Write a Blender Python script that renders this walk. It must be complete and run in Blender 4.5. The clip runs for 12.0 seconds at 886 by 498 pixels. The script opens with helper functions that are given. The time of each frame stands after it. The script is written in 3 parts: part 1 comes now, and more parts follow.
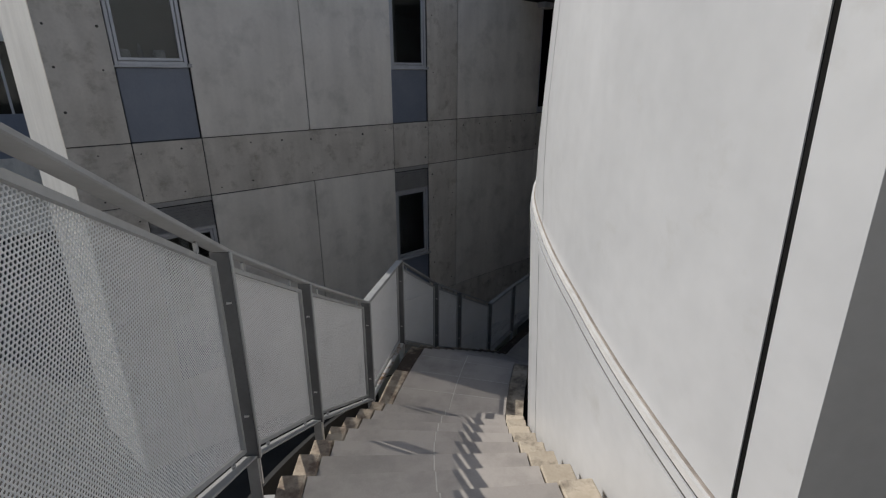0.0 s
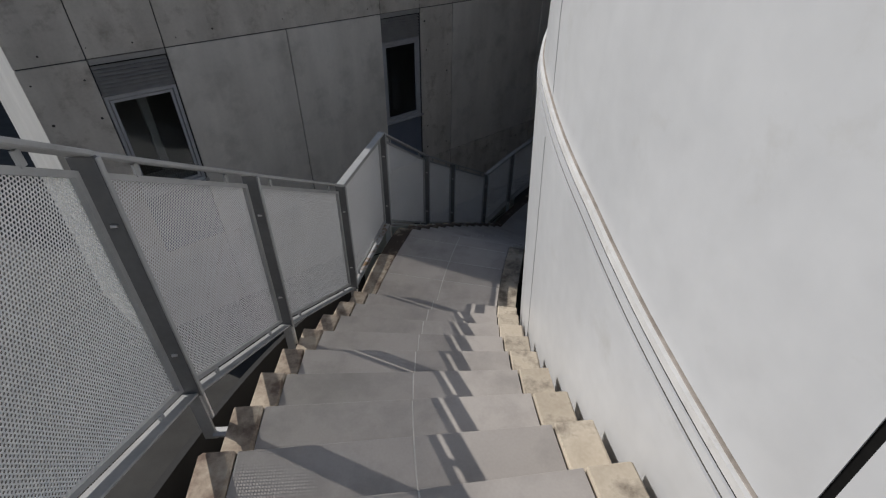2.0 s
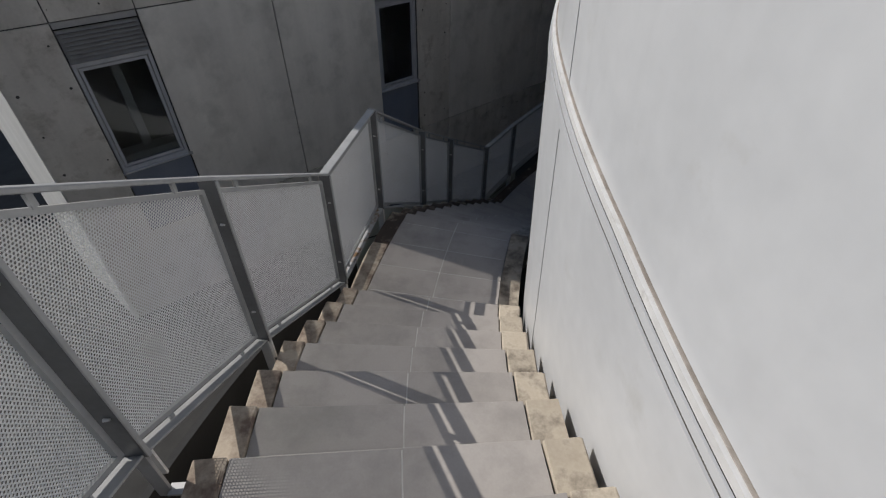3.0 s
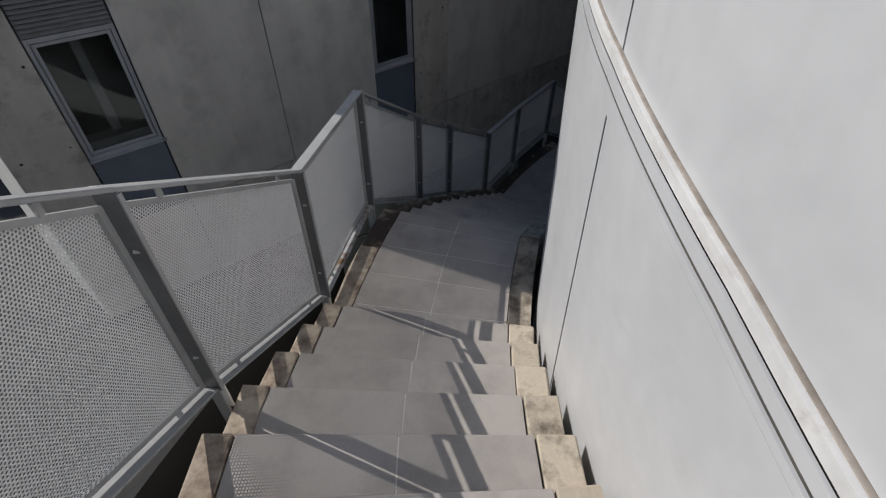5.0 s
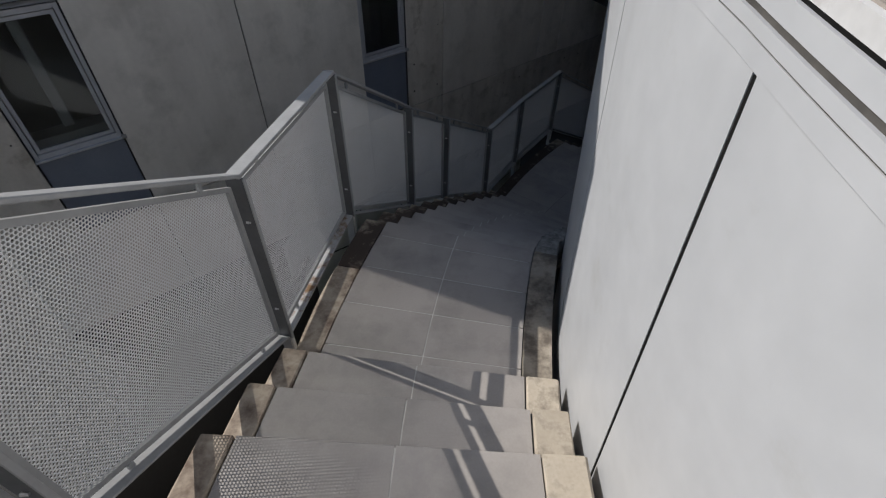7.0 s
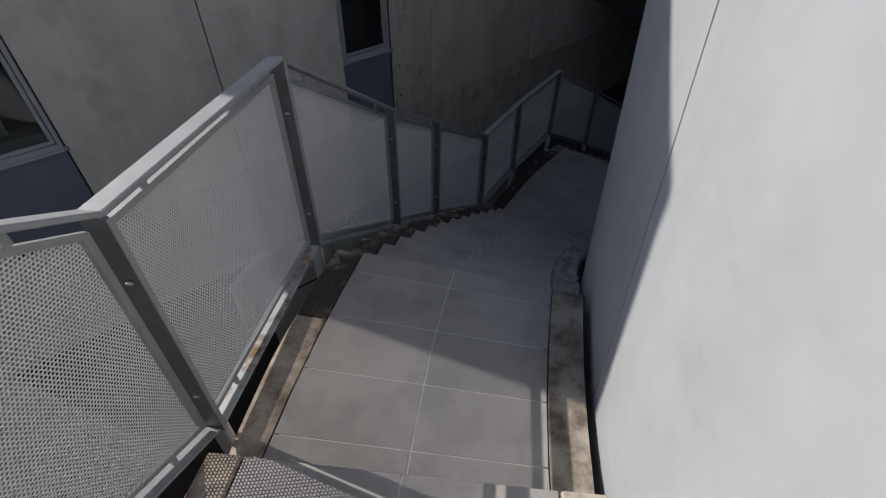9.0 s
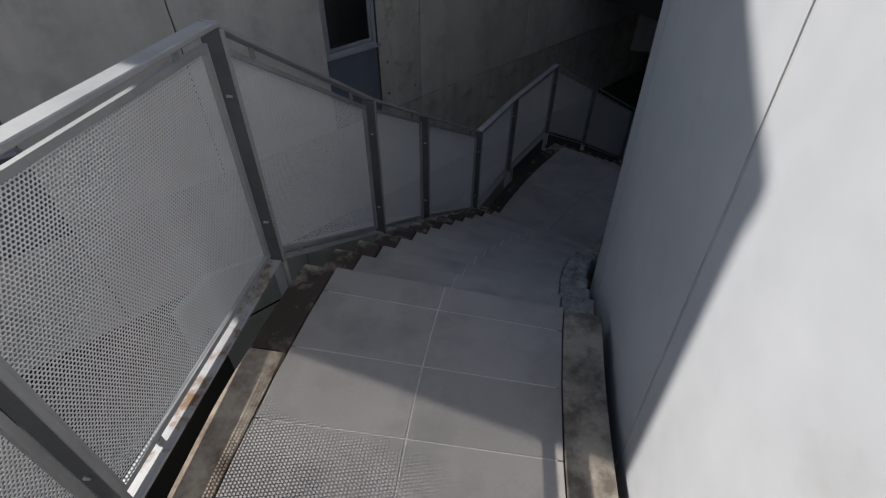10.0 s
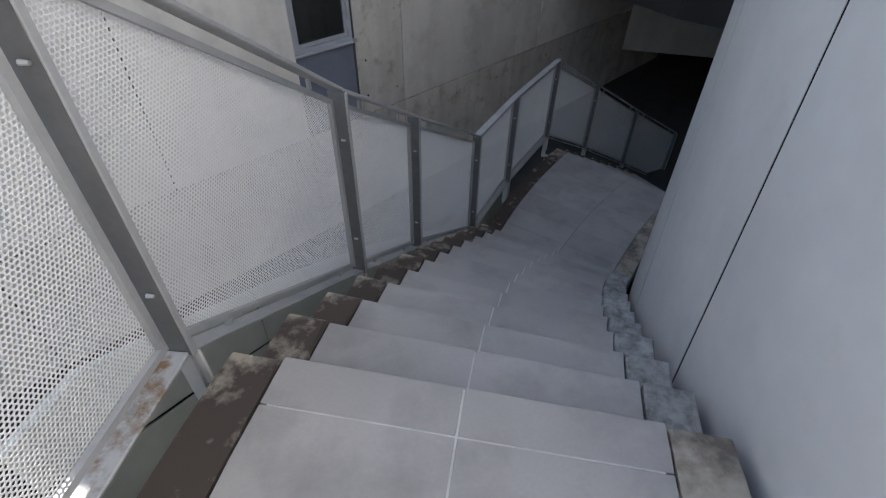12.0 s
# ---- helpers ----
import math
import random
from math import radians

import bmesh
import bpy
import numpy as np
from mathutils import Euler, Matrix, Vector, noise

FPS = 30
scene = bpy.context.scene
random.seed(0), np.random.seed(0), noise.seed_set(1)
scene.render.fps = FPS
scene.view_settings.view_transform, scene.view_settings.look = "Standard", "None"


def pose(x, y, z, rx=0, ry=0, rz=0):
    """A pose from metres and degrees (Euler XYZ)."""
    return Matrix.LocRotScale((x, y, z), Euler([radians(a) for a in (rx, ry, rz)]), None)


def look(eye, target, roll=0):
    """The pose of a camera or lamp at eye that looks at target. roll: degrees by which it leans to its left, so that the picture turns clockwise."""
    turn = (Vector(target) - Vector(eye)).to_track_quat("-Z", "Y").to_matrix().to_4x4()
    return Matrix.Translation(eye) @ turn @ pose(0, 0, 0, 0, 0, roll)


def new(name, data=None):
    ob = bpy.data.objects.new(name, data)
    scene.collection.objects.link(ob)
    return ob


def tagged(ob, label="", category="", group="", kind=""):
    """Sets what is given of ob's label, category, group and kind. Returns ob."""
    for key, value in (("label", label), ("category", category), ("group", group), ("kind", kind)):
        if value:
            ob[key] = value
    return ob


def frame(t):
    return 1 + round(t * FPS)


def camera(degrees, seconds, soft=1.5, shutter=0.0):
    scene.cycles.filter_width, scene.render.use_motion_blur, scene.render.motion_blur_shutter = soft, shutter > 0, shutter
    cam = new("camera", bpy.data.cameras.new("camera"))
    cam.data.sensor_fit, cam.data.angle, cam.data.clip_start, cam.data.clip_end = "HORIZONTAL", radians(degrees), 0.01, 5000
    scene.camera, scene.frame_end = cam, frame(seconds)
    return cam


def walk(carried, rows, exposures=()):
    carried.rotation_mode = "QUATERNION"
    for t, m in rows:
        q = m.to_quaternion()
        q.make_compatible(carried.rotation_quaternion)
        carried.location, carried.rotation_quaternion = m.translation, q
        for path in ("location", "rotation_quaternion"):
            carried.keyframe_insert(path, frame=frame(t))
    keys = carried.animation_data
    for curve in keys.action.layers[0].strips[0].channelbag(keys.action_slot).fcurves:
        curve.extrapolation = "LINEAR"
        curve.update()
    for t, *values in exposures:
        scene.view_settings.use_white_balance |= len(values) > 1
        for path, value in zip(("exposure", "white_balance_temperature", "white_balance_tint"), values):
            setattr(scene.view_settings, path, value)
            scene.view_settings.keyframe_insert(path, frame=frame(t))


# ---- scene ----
cam = camera(85.5, 12.0, soft=1.2)
METRES, EYE, TILT, LEAN, TURN = 5.3, 3.363, -19.0, -0.2, 0.0
ROWS = [
    (0.0, 0.0, 0.0, 0.0, -0.0, 0.0, 0.0),
    (0.5, 0.0158, 0.0206, 0.0048, -0.07, -4.62, 0.01),
    (1.0, 0.0291, 0.0466, 0.0046, -0.18, -9.12, -0.11),
    (1.5, 0.0185, 0.0869, 0.0149, -0.21, -13.84, -0.34),
    (2.0, 0.0182, 0.1274, 0.027, -0.25, -16.74, -0.22),
    (2.5, 0.0303, 0.1735, 0.0397, -0.33, -18.94, -0.15),
    (3.0, 0.0219, 0.2167, 0.0507, -0.41, -21.06, -0.25),
    (5.0, 0.02, 0.3488, 0.0378, -0.73, -22.97, -0.29),
    (5.5, 0.0124, 0.3827, 0.0373, -0.86, -23.04, -0.28),
    (6.0, 0.0195, 0.4221, 0.0241, -0.94, -23.04, -0.16),
    (6.5, 0.0311, 0.4594, 0.0188, -1.07, -23.05, -0.16),
    (7.0, 0.0226, 0.5101, 0.0036, -1.29, -23.12, -0.29),
    (9.0, 0.0255, 0.67, -0.0239, -2.65, -22.34, 0.24),
    (9.5, 0.0378, 0.7195, -0.0411, -3.05, -22.21, 0.7),
    (10.0, 0.0368, 0.7623, -0.0515, -3.5, -21.94, 0.69),
    (10.5, 0.0273, 0.8106, -0.0606, -4.27, -21.8, 0.71),
    (11.0, 0.0396, 0.859, -0.0764, -4.7, -21.71, 1.02),
    (11.5, 0.0355, 0.9056, -0.0825, -5.13, -21.57, 0.96),
    (12.0, 0.0298, 0.9522, -0.0816, -5.8, -21.21, 1.28),
]
walk(cam, [(t, pose(0, 0, EYE, TILT, LEAN, TURN) @ pose(METRES * x, METRES * y, METRES * z, 90 + pitch, roll, yaw)) for t, x, y, z, yaw, pitch, roll in ROWS],
     exposures=[(t, stops, kelvin, 10) for t, stops, kelvin in ((0.0, 0.16, 6900), (0.5, 0.13, 6800), (1.5, 0.15, 6750), (2.5, 0.18, 6750), (7.0, 0.28, 6680), (9.0, 0.36, 6650), (9.5, 0.46, 6650), (10.0, 0.55, 6650),
                                                               (10.5, 0.96, 6700), (11.0, 1.6, 6780), (11.5, 2.1, 6880), (12.0, 2.3, 6950))])

# ---------------------------------------------------------------- light
SUN_EL, SUN_AZ = 38.9, -66.0          # degrees; azimuth from +y, minus is to -x
world = bpy.data.worlds.new("sky")
scene.world = world
world.use_nodes = True
_wn = world.node_tree.nodes
_sky = _wn.new("ShaderNodeTexSky")
_sky.sky_type = "NISHITA"
_sky.sun_disc = False
_sky.dust_density = 0.5
_sky.sun_elevation = radians(SUN_EL)
_sky.sun_rotation = radians(SUN_AZ)
world.node_tree.links.new(_sky.outputs[0], _wn["Background"].inputs[0])
_wn["Background"].inputs[1].default_value = 0.075
_sd = bpy.data.lights.new("sun", "SUN")
_sd.energy, _sd.angle, _sd.color = 3.3, radians(0.35), (1.0, 0.97, 0.935)
sun = new("sun", _sd)
_to = Vector((math.sin(radians(SUN_AZ)) * math.cos(radians(SUN_EL)), math.cos(radians(SUN_AZ)) * math.cos(radians(SUN_EL)), math.sin(radians(SUN_EL))))
sun.matrix_basis = look(_to * 30, (0, 0, 0))


# ---------------------------------------------------------------- materials
def material(name, c1, c2, rough=0.6, metal=0.0, big=1.2, fine=40.0, bump=0.15, stain=None, stain_at=(0.55, 0.7), stain_scale=3.0,
             vary=0.0, streak=0.0, depth=0.004, spec=0.5, worn=False):
    m = bpy.data.materials.new(name)
    m.use_nodes = True
    n, l = m.node_tree.nodes, m.node_tree.links
    b = n["Principled BSDF"]
    tc = n.new("ShaderNodeTexCoord")
    n1 = n.new("ShaderNodeTexNoise"); n1.inputs["Scale"].default_value = big; n1.inputs["Detail"].default_value = 6
    n2 = n.new("ShaderNodeTexNoise"); n2.inputs["Scale"].default_value = fine; n2.inputs["Detail"].default_value = 4
    l.new(tc.outputs["Object"], n1.inputs["Vector"]); l.new(tc.outputs["Object"], n2.inputs["Vector"])
    add = n.new("ShaderNodeMath"); add.operation = "MULTIPLY_ADD"; add.inputs[1].default_value = 0.35
    l.new(n2.outputs[0], add.inputs[0]); l.new(n1.outputs[0], add.inputs[2])
    ramp = n.new("ShaderNodeValToRGB")
    ramp.color_ramp.elements[0].position, ramp.color_ramp.elements[1].position = 0.45, 0.9
    ramp.color_ramp.elements[0].color, ramp.color_ramp.elements[1].color = (*c1, 1), (*c2, 1)
    l.new(add.outputs[0], ramp.inputs[0])
    col = ramp.outputs[0]
    if streak:
        mp = n.new("ShaderNodeMapping"); mp.inputs["Scale"].default_value = (2.2, 2.2, 0.3)
        n4 = n.new("ShaderNodeTexNoise"); n4.inputs["Scale"].default_value = 1.5; n4.inputs["Detail"].default_value = 5
        l.new(tc.outputs["Object"], mp.inputs[0]); l.new(mp.outputs[0], n4.inputs["Vector"])
        r4 = n.new("ShaderNodeMapRange"); r4.inputs[1].default_value, r4.inputs[2].default_value = 0.35, 0.7
        r4.inputs[3].default_value, r4.inputs[4].default_value = 1.0 - streak, 1.0 + streak * 0.3
        l.new(n4.outputs[0], r4.inputs[0])
        mx = n.new("ShaderNodeVectorMath"); mx.operation = "SCALE"
        l.new(col, mx.inputs[0]); l.new(r4.outputs[0], mx.inputs["Scale"]); col = mx.outputs[0]
    if stain:
        n3 = n.new("ShaderNodeTexNoise"); n3.inputs["Scale"].default_value = stain_scale; n3.inputs["Detail"].default_value = 8
        n3.inputs["Roughness"].default_value = 0.65
        l.new(tc.outputs["Object"], n3.inputs["Vector"])
        r3 = n.new("ShaderNodeMapRange"); r3.inputs[1].default_value, r3.inputs[2].default_value = stain_at
        l.new(n3.outputs[0], r3.inputs[0])
        mix = n.new("ShaderNodeMixRGB"); mix.inputs[2].default_value = (*stain, 1)
        amount = r3.outputs[0]
        if worn:
            # the nose of each block is rubbed clean, with a ragged limit
            xyz = n.new("ShaderNodeSeparateXYZ"); l.new(tc.outputs["Generated"], xyz.inputs[0])
            rag = n.new("ShaderNodeMath"); rag.operation = "MULTIPLY_ADD"; rag.inputs[1].default_value = 0.7
            l.new(n3.outputs[0], rag.inputs[0]); l.new(xyz.outputs[1], rag.inputs[2])
            keep = n.new("ShaderNodeMapRange"); keep.inputs[1].default_value, keep.inputs[2].default_value = 1.2, 1.34
            keep.inputs[3].default_value, keep.inputs[4].default_value = 1.0, 0.15
            l.new(rag.outputs[0], keep.inputs[0])
            cut = n.new("ShaderNodeMath"); cut.operation = "MULTIPLY"
            l.new(amount, cut.inputs[0]); l.new(keep.outputs[0], cut.inputs[1]); amount = cut.outputs[0]
        l.new(amount, mix.inputs[0]); l.new(col, mix.inputs[1]); col = mix.outputs[0]
    if vary:
        oi = n.new("ShaderNodeObjectInfo")
        r5 = n.new("ShaderNodeMapRange"); r5.inputs[3].default_value, r5.inputs[4].default_value = 1 - vary, 1 + vary
        l.new(oi.outputs["Random"], r5.inputs[0])
        mv = n.new("ShaderNodeVectorMath"); mv.operation = "SCALE"
        l.new(col, mv.inputs[0]); l.new(r5.outputs[0], mv.inputs["Scale"]); col = mv.outputs[0]
    l.new(col, b.inputs["Base Color"])
    b.inputs["Roughness"].default_value, b.inputs["Metallic"].default_value = rough, metal
    b.inputs["Specular IOR Level"].default_value = spec
    if bump:
        bp = n.new("ShaderNodeBump"); bp.inputs["Strength"].default_value = bump; bp.inputs["Distance"].default_value = depth
        l.new(add.outputs[0], bp.inputs["Height"]); l.new(bp.outputs[0], b.inputs["Normal"])
    return m


M_TILE = material("grey_rubber_tile", (0.315, 0.291, 0.272), (0.382, 0.354, 0.332), 0.5, big=2.0, fine=90, bump=0.2, vary=0.05,
                  stain=(0.22, 0.205, 0.192), stain_at=(0.47, 0.8), depth=0.002)
M_GROUT = material("pale_joint_mortar", (0.42, 0.41, 0.39), (0.6, 0.58, 0.55), 0.9, big=8)
M_BLOCK = material("weathered_concrete_edge", (0.38, 0.325, 0.255), (0.52, 0.46, 0.375), 0.9, big=5, fine=60, bump=0.5, vary=0.12,
                   stain=(0.14, 0.115, 0.09), stain_at=(0.5, 0.68), stain_scale=5.0)
M_SOILED = material("soiled_concrete_edge", (0.38, 0.33, 0.26), (0.54, 0.48, 0.39), 0.95, big=5, fine=60, bump=0.5, vary=0.2,
                    stain=(0.068, 0.051, 0.042), stain_at=(0.2, 0.46), stain_scale=8.0, worn=True)
M_EDGE = material("cream_concrete_edge", (0.37, 0.31, 0.245), (0.5, 0.43, 0.345), 0.95, big=5, fine=60, bump=0.5, vary=0.15,
                  stain=(0.14, 0.1, 0.078), stain_at=(0.4, 0.64), stain_scale=6.0)
M_LICHEN = material("grey_mottled_concrete_edge", (0.27, 0.262, 0.245), (0.4, 0.39, 0.365), 0.95, big=7, fine=70, bump=0.5, vary=0.12,
                    stain=(0.15, 0.143, 0.13), stain_at=(0.42, 0.66), stain_scale=15.0)
M_KERB = material("brown_stained_kerb", (0.29, 0.25, 0.2), (0.42, 0.37, 0.3), 0.95, big=4, fine=60, bump=0.5,
                  stain=(0.13, 0.108, 0.088), stain_at=(0.42, 0.62), stain_scale=6.0)
M_CORE = material("rough_concrete", (0.16, 0.155, 0.145), (0.25, 0.24, 0.225), 0.95, big=2, fine=30, bump=0.4)
M_WHITE = material("white_painted_metal", (0.46, 0.473, 0.492), (0.57, 0.583, 0.603), 0.38, big=0.7, fine=9, bump=0.1, streak=0.05,
                   stain=(0.4, 0.4, 0.39), stain_at=(0.6, 0.88), stain_scale=2.6, depth=0.005)
M_LEDGE = material("weathered_white_ledge", (0.54, 0.54, 0.54), (0.68, 0.68, 0.68), 0.6, big=6, fine=40, bump=0.2,
                   stain=(0.4, 0.37, 0.345), stain_at=(0.58, 0.8), stain_scale=7.0)
M_RUST = material("brown_grime_strip", (0.22, 0.19, 0.165), (0.4, 0.36, 0.325), 0.8, big=9, fine=50, bump=0.3)
# Near-black brown for the ledge's shallow grooves and seams.
M_GROOVE = material("dark_groove", (0.045, 0.042, 0.038), (0.1, 0.093, 0.085), 0.9, big=12, bump=0.2)
M_BLACK = material("black_joint_gasket", (0.008, 0.008, 0.008), (0.016, 0.016, 0.016), 0.9, bump=0, spec=0.05)
M_SEAL = material("grey_sealant", (0.4, 0.4, 0.39), (0.5, 0.5, 0.49), 0.7, big=8, bump=0.1)
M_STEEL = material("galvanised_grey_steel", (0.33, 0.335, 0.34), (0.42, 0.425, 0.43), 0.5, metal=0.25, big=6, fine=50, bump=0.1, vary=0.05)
# Darker copy of the steel: shade on the posts' broad faces, held in colour.
M_POST = material("shade_toned_steel_plate", (0.13, 0.132, 0.136), (0.175, 0.177, 0.182), 0.55, metal=0.2, big=5, fine=40, bump=0.1, vary=0.06)
M_RUSTY = material("rust_spotted_steel", (0.36, 0.365, 0.37), (0.46, 0.465, 0.47), 0.5, metal=0.2, big=6, fine=50, bump=0.1, vary=0.05,
                   stain=(0.19, 0.115, 0.06), stain_at=(0.5, 0.62), stain_scale=7.0)
M_MESH = material("perforated_aluminium", (0.66, 0.665, 0.67), (0.73, 0.73, 0.735), 0.45, metal=0.0, big=3, fine=30, bump=0.05)
M_BOLT = material("bright_bolt", (0.6, 0.6, 0.6), (0.75, 0.75, 0.75), 0.35, metal=0.9, bump=0)
M_PANEL = material("smooth_precast_concrete", (0.64, 0.612, 0.58), (0.75, 0.718, 0.68), 0.85, big=0.9, fine=14, bump=0.15, streak=0.09,
                   vary=0.06, stain=(0.42, 0.41, 0.385), stain_at=(0.5, 0.8), stain_scale=1.5)
M_ROUGH = material("board_marked_concrete", (0.5, 0.472, 0.436), (0.645, 0.61, 0.568), 0.95, big=1.6, fine=22, bump=0.4, streak=0.15,
                   vary=0.06, stain=(0.32, 0.288, 0.254), stain_at=(0.52, 0.72), stain_scale=3.0)
M_BEAM = material("grey_painted_beam", (0.33, 0.34, 0.36), (0.4, 0.41, 0.43), 0.85, big=1.5, fine=20, bump=0.2, streak=0.1)
# Grey copy of the white cladding: the return's shade, put into its colour.
M_RETURN = material("shaded_white_render", (0.38, 0.37, 0.355), (0.46, 0.45, 0.435), 0.7, big=1.0, fine=20, bump=0.1)
M_BLUE = material("blue_grey_metal_panel", (0.15, 0.175, 0.235), (0.19, 0.215, 0.275), 0.5, big=2, fine=20, bump=0.04, streak=0.05)
M_FRAME = material("grey_window_frame", (0.4, 0.415, 0.455), (0.48, 0.495, 0.535), 0.45, metal=0.2, big=4, bump=0.03)
M_LOUVRE = material("grey_louvre_metal", (0.3, 0.3, 0.305), (0.38, 0.38, 0.385), 0.6, metal=0.2, big=5, bump=0.05)
M_ROOM = material("dim_interior_plaster", (0.4, 0.38, 0.35), (0.5, 0.48, 0.44), 0.9, big=2, bump=0.05)
# Near-black tone that puts deep shade into the colour of unlit surfaces.
M_SHADE = material("near_black_shade", (0.014, 0.014, 0.015), (0.028, 0.028, 0.028), 0.9, big=1, bump=0.2)
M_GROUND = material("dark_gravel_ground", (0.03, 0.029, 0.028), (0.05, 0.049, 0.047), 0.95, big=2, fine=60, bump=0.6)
M_JOINT = material("grey_facade_joint", (0.05, 0.05, 0.048), (0.09, 0.088, 0.085), 0.95, big=6, bump=0.1)
M_PLASTER = material("white_lime_plaster", (0.66, 0.65, 0.63), (0.76, 0.75, 0.73), 0.85, big=1.2, fine=20, bump=0.15, streak=0.08)
M_HOLE = material("dark_tie_hole", (0.05, 0.048, 0.045), (0.08, 0.075, 0.07), 0.95, big=5, bump=0)
M_CUP = material("white_glazed_ware", (0.65, 0.64, 0.62), (0.72, 0.71, 0.69), 0.3, bump=0)


def glass_material():
    m = bpy.data.materials.new("window_glass")
    m.use_nodes = True
    n, l = m.node_tree.nodes, m.node_tree.links
    out = n["Material Output"]
    n.remove(n["Principled BSDF"])
    tr = n.new("ShaderNodeBsdfTransparent"); tr.inputs[0].default_value = (0.72, 0.75, 0.76, 1)
    gl = n.new("ShaderNodeBsdfGlossy"); gl.inputs["Roughness"].default_value = 0.03
    fr = n.new("ShaderNodeFresnel"); fr.inputs[0].default_value = 1.5
    mx = n.new("ShaderNodeMixShader")
    l.new(fr.outputs[0], mx.inputs[0]); l.new(tr.outputs[0], mx.inputs[1]); l.new(gl.outputs[0], mx.inputs[2])
    l.new(mx.outputs[0], out.inputs[0])
    return m


M_GLASS = glass_material()


# ---------------------------------------------------------------- mesh helpers
def thing(name, m=None, **tags):
    ob = new(name)
    ob.empty_display_size = 0.2
    if m is not None:
        ob.matrix_basis = m
    return tagged(ob, **tags)


def part(name, bm, mat, parent=None, label="", local=False, smooth=False):
    """One mesh object. Its vertices are in world space, or in the parent's own space with local."""
    if isinstance(bm, bmesh.types.BMesh):
        bmesh.ops.recalc_face_normals(bm, faces=bm.faces)
        me = bpy.data.meshes.new(name)
        bm.to_mesh(me)
        bm.free()
    else:
        me = bm
    if smooth:
        me.shade_smooth()
    if not me.materials:
        me.materials.append(mat)
    ob = new(name, me)
    if parent is not None:
        ob.parent = parent
        if not local:
            # a part of a world-space part needs no correction: its parent stands at the origin
            if parent.parent is None:
                ob.matrix_parent_inverse = parent.matrix_basis.inverted()
    return tagged(ob, label=label)


def hull(bm, bottom, top):
    """A closed prism between two rings of points."""
    a = [bm.verts.new(p) for p in bottom]
    b = [bm.verts.new(p) for p in top]
    k = len(a)
    bm.faces.new(a[::-1]); bm.faces.new(b)
    for i in range(k):
        bm.faces.new((a[i], a[(i + 1) % k], b[(i + 1) % k], b[i]))


def box(bm, x0, x1, y0, y1, z0, z1):
    hull(bm, [(x0, y0, z0), (x1, y0, z0), (x1, y1, z0), (x0, y1, z0)], [(x0, y0, z1), (x1, y0, z1), (x1, y1, z1), (x0, y1, z1)])


def soften(bm, w, seg=1):
    bmesh.ops.bevel(bm, geom=list(bm.edges), offset=w, segments=seg, affect="EDGES", clamp_overlap=True)


def boxed(x0, x1, y0, y1, z0, z1, w=0.0, seg=1):
    bm = bmesh.new()
    box(bm, x0, x1, y0, y1, z0, z1)
    if w:
        soften(bm, w, seg)
    return bm


def bar(bm, p, q, wide, high, side):
    """A flat bar from p to q; its ends are cut plumb. side: unit vector across it."""
    p, q, s, u = Vector(p), Vector(q), Vector(side) * wide / 2, Vector((0, 0, high / 2))
    hull(bm, [p - s - u, p + s - u, p + s + u, p - s + u], [q - s - u, q + s - u, q + s + u, q - s + u])


# ---------------------------------------------------------------- plan: a stair that bends round a drum
CX, CY = 9.25, 2.8                    # the drum's axis
RISER = 0.178


def at(r, a, z=0.0):
    """A point at radius r and angle a (degrees; 0 faces -x, growing along the way down)."""
    return Vector((CX - r * math.cos(radians(a)), CY + r * math.sin(radians(a)), z))


def r_post(a):
    return float(np.interp(a, (-18, -4.1, 1.75, 9.2, 16.4, 23.7, 28.9, 36.4, 43.2, 51.2, 64), (10.34, 10.295, 10.23, 10.16, 10.205, 10.21, 10.22, 10.275, 10.47, 10.78, 11.0)))


def r_left(a):
    return float(np.interp(a, (-18, 1, 4.8, 8.4, 16, 22, 29, 37, 50, 64), (10.05, 10.04, 9.985, 9.95, 9.92, 9.905, 9.93, 10.01, 10.3, 10.55)))


def r_edge(a):
    return r_left(a) + 0.175 - (0.03 if a < 12 else 0.0) * max(0.0, min(1.0, (12 - a) / 4))


R_RIGHT, R_INNER, R_WALL = 8.69, 8.51, 8.465
R_MID = 9.305


def sector(r0, r1, a0, a1, z0, z1, seg=2, w=0.0):
    """A curved slab between two radii (numbers or functions of the angle), two angles and two heights."""
    f0 = r0 if callable(r0) else (lambda a: r0)
    f1 = r1 if callable(r1) else (lambda a: r1)
    aa = [a0 + (a1 - a0) * i / seg for i in range(seg + 1)]
    ring = [at(f0(a), a) for a in aa] + [at(f1(a), a) for a in reversed(aa)]
    bm = bmesh.new()
    hull(bm, [(p.x, p.y, z0) for p in ring], [(p.x, p.y, z1) for p in ring])
    if w:
        soften(bm, w)
    return bm


# upper flight: step 1 is one riser above the landing; lower flight goes down from the landing
def nose_up(k):
    return 8.33 - 2.0 * (k - 1)


def nose_down(j):
    return 16.8 + 1.81 * j


N_UP, N_DOWN, N_LAST = 11, 12, 9
LAND2 = -N_DOWN * RISER
NOSE3 = 50.6


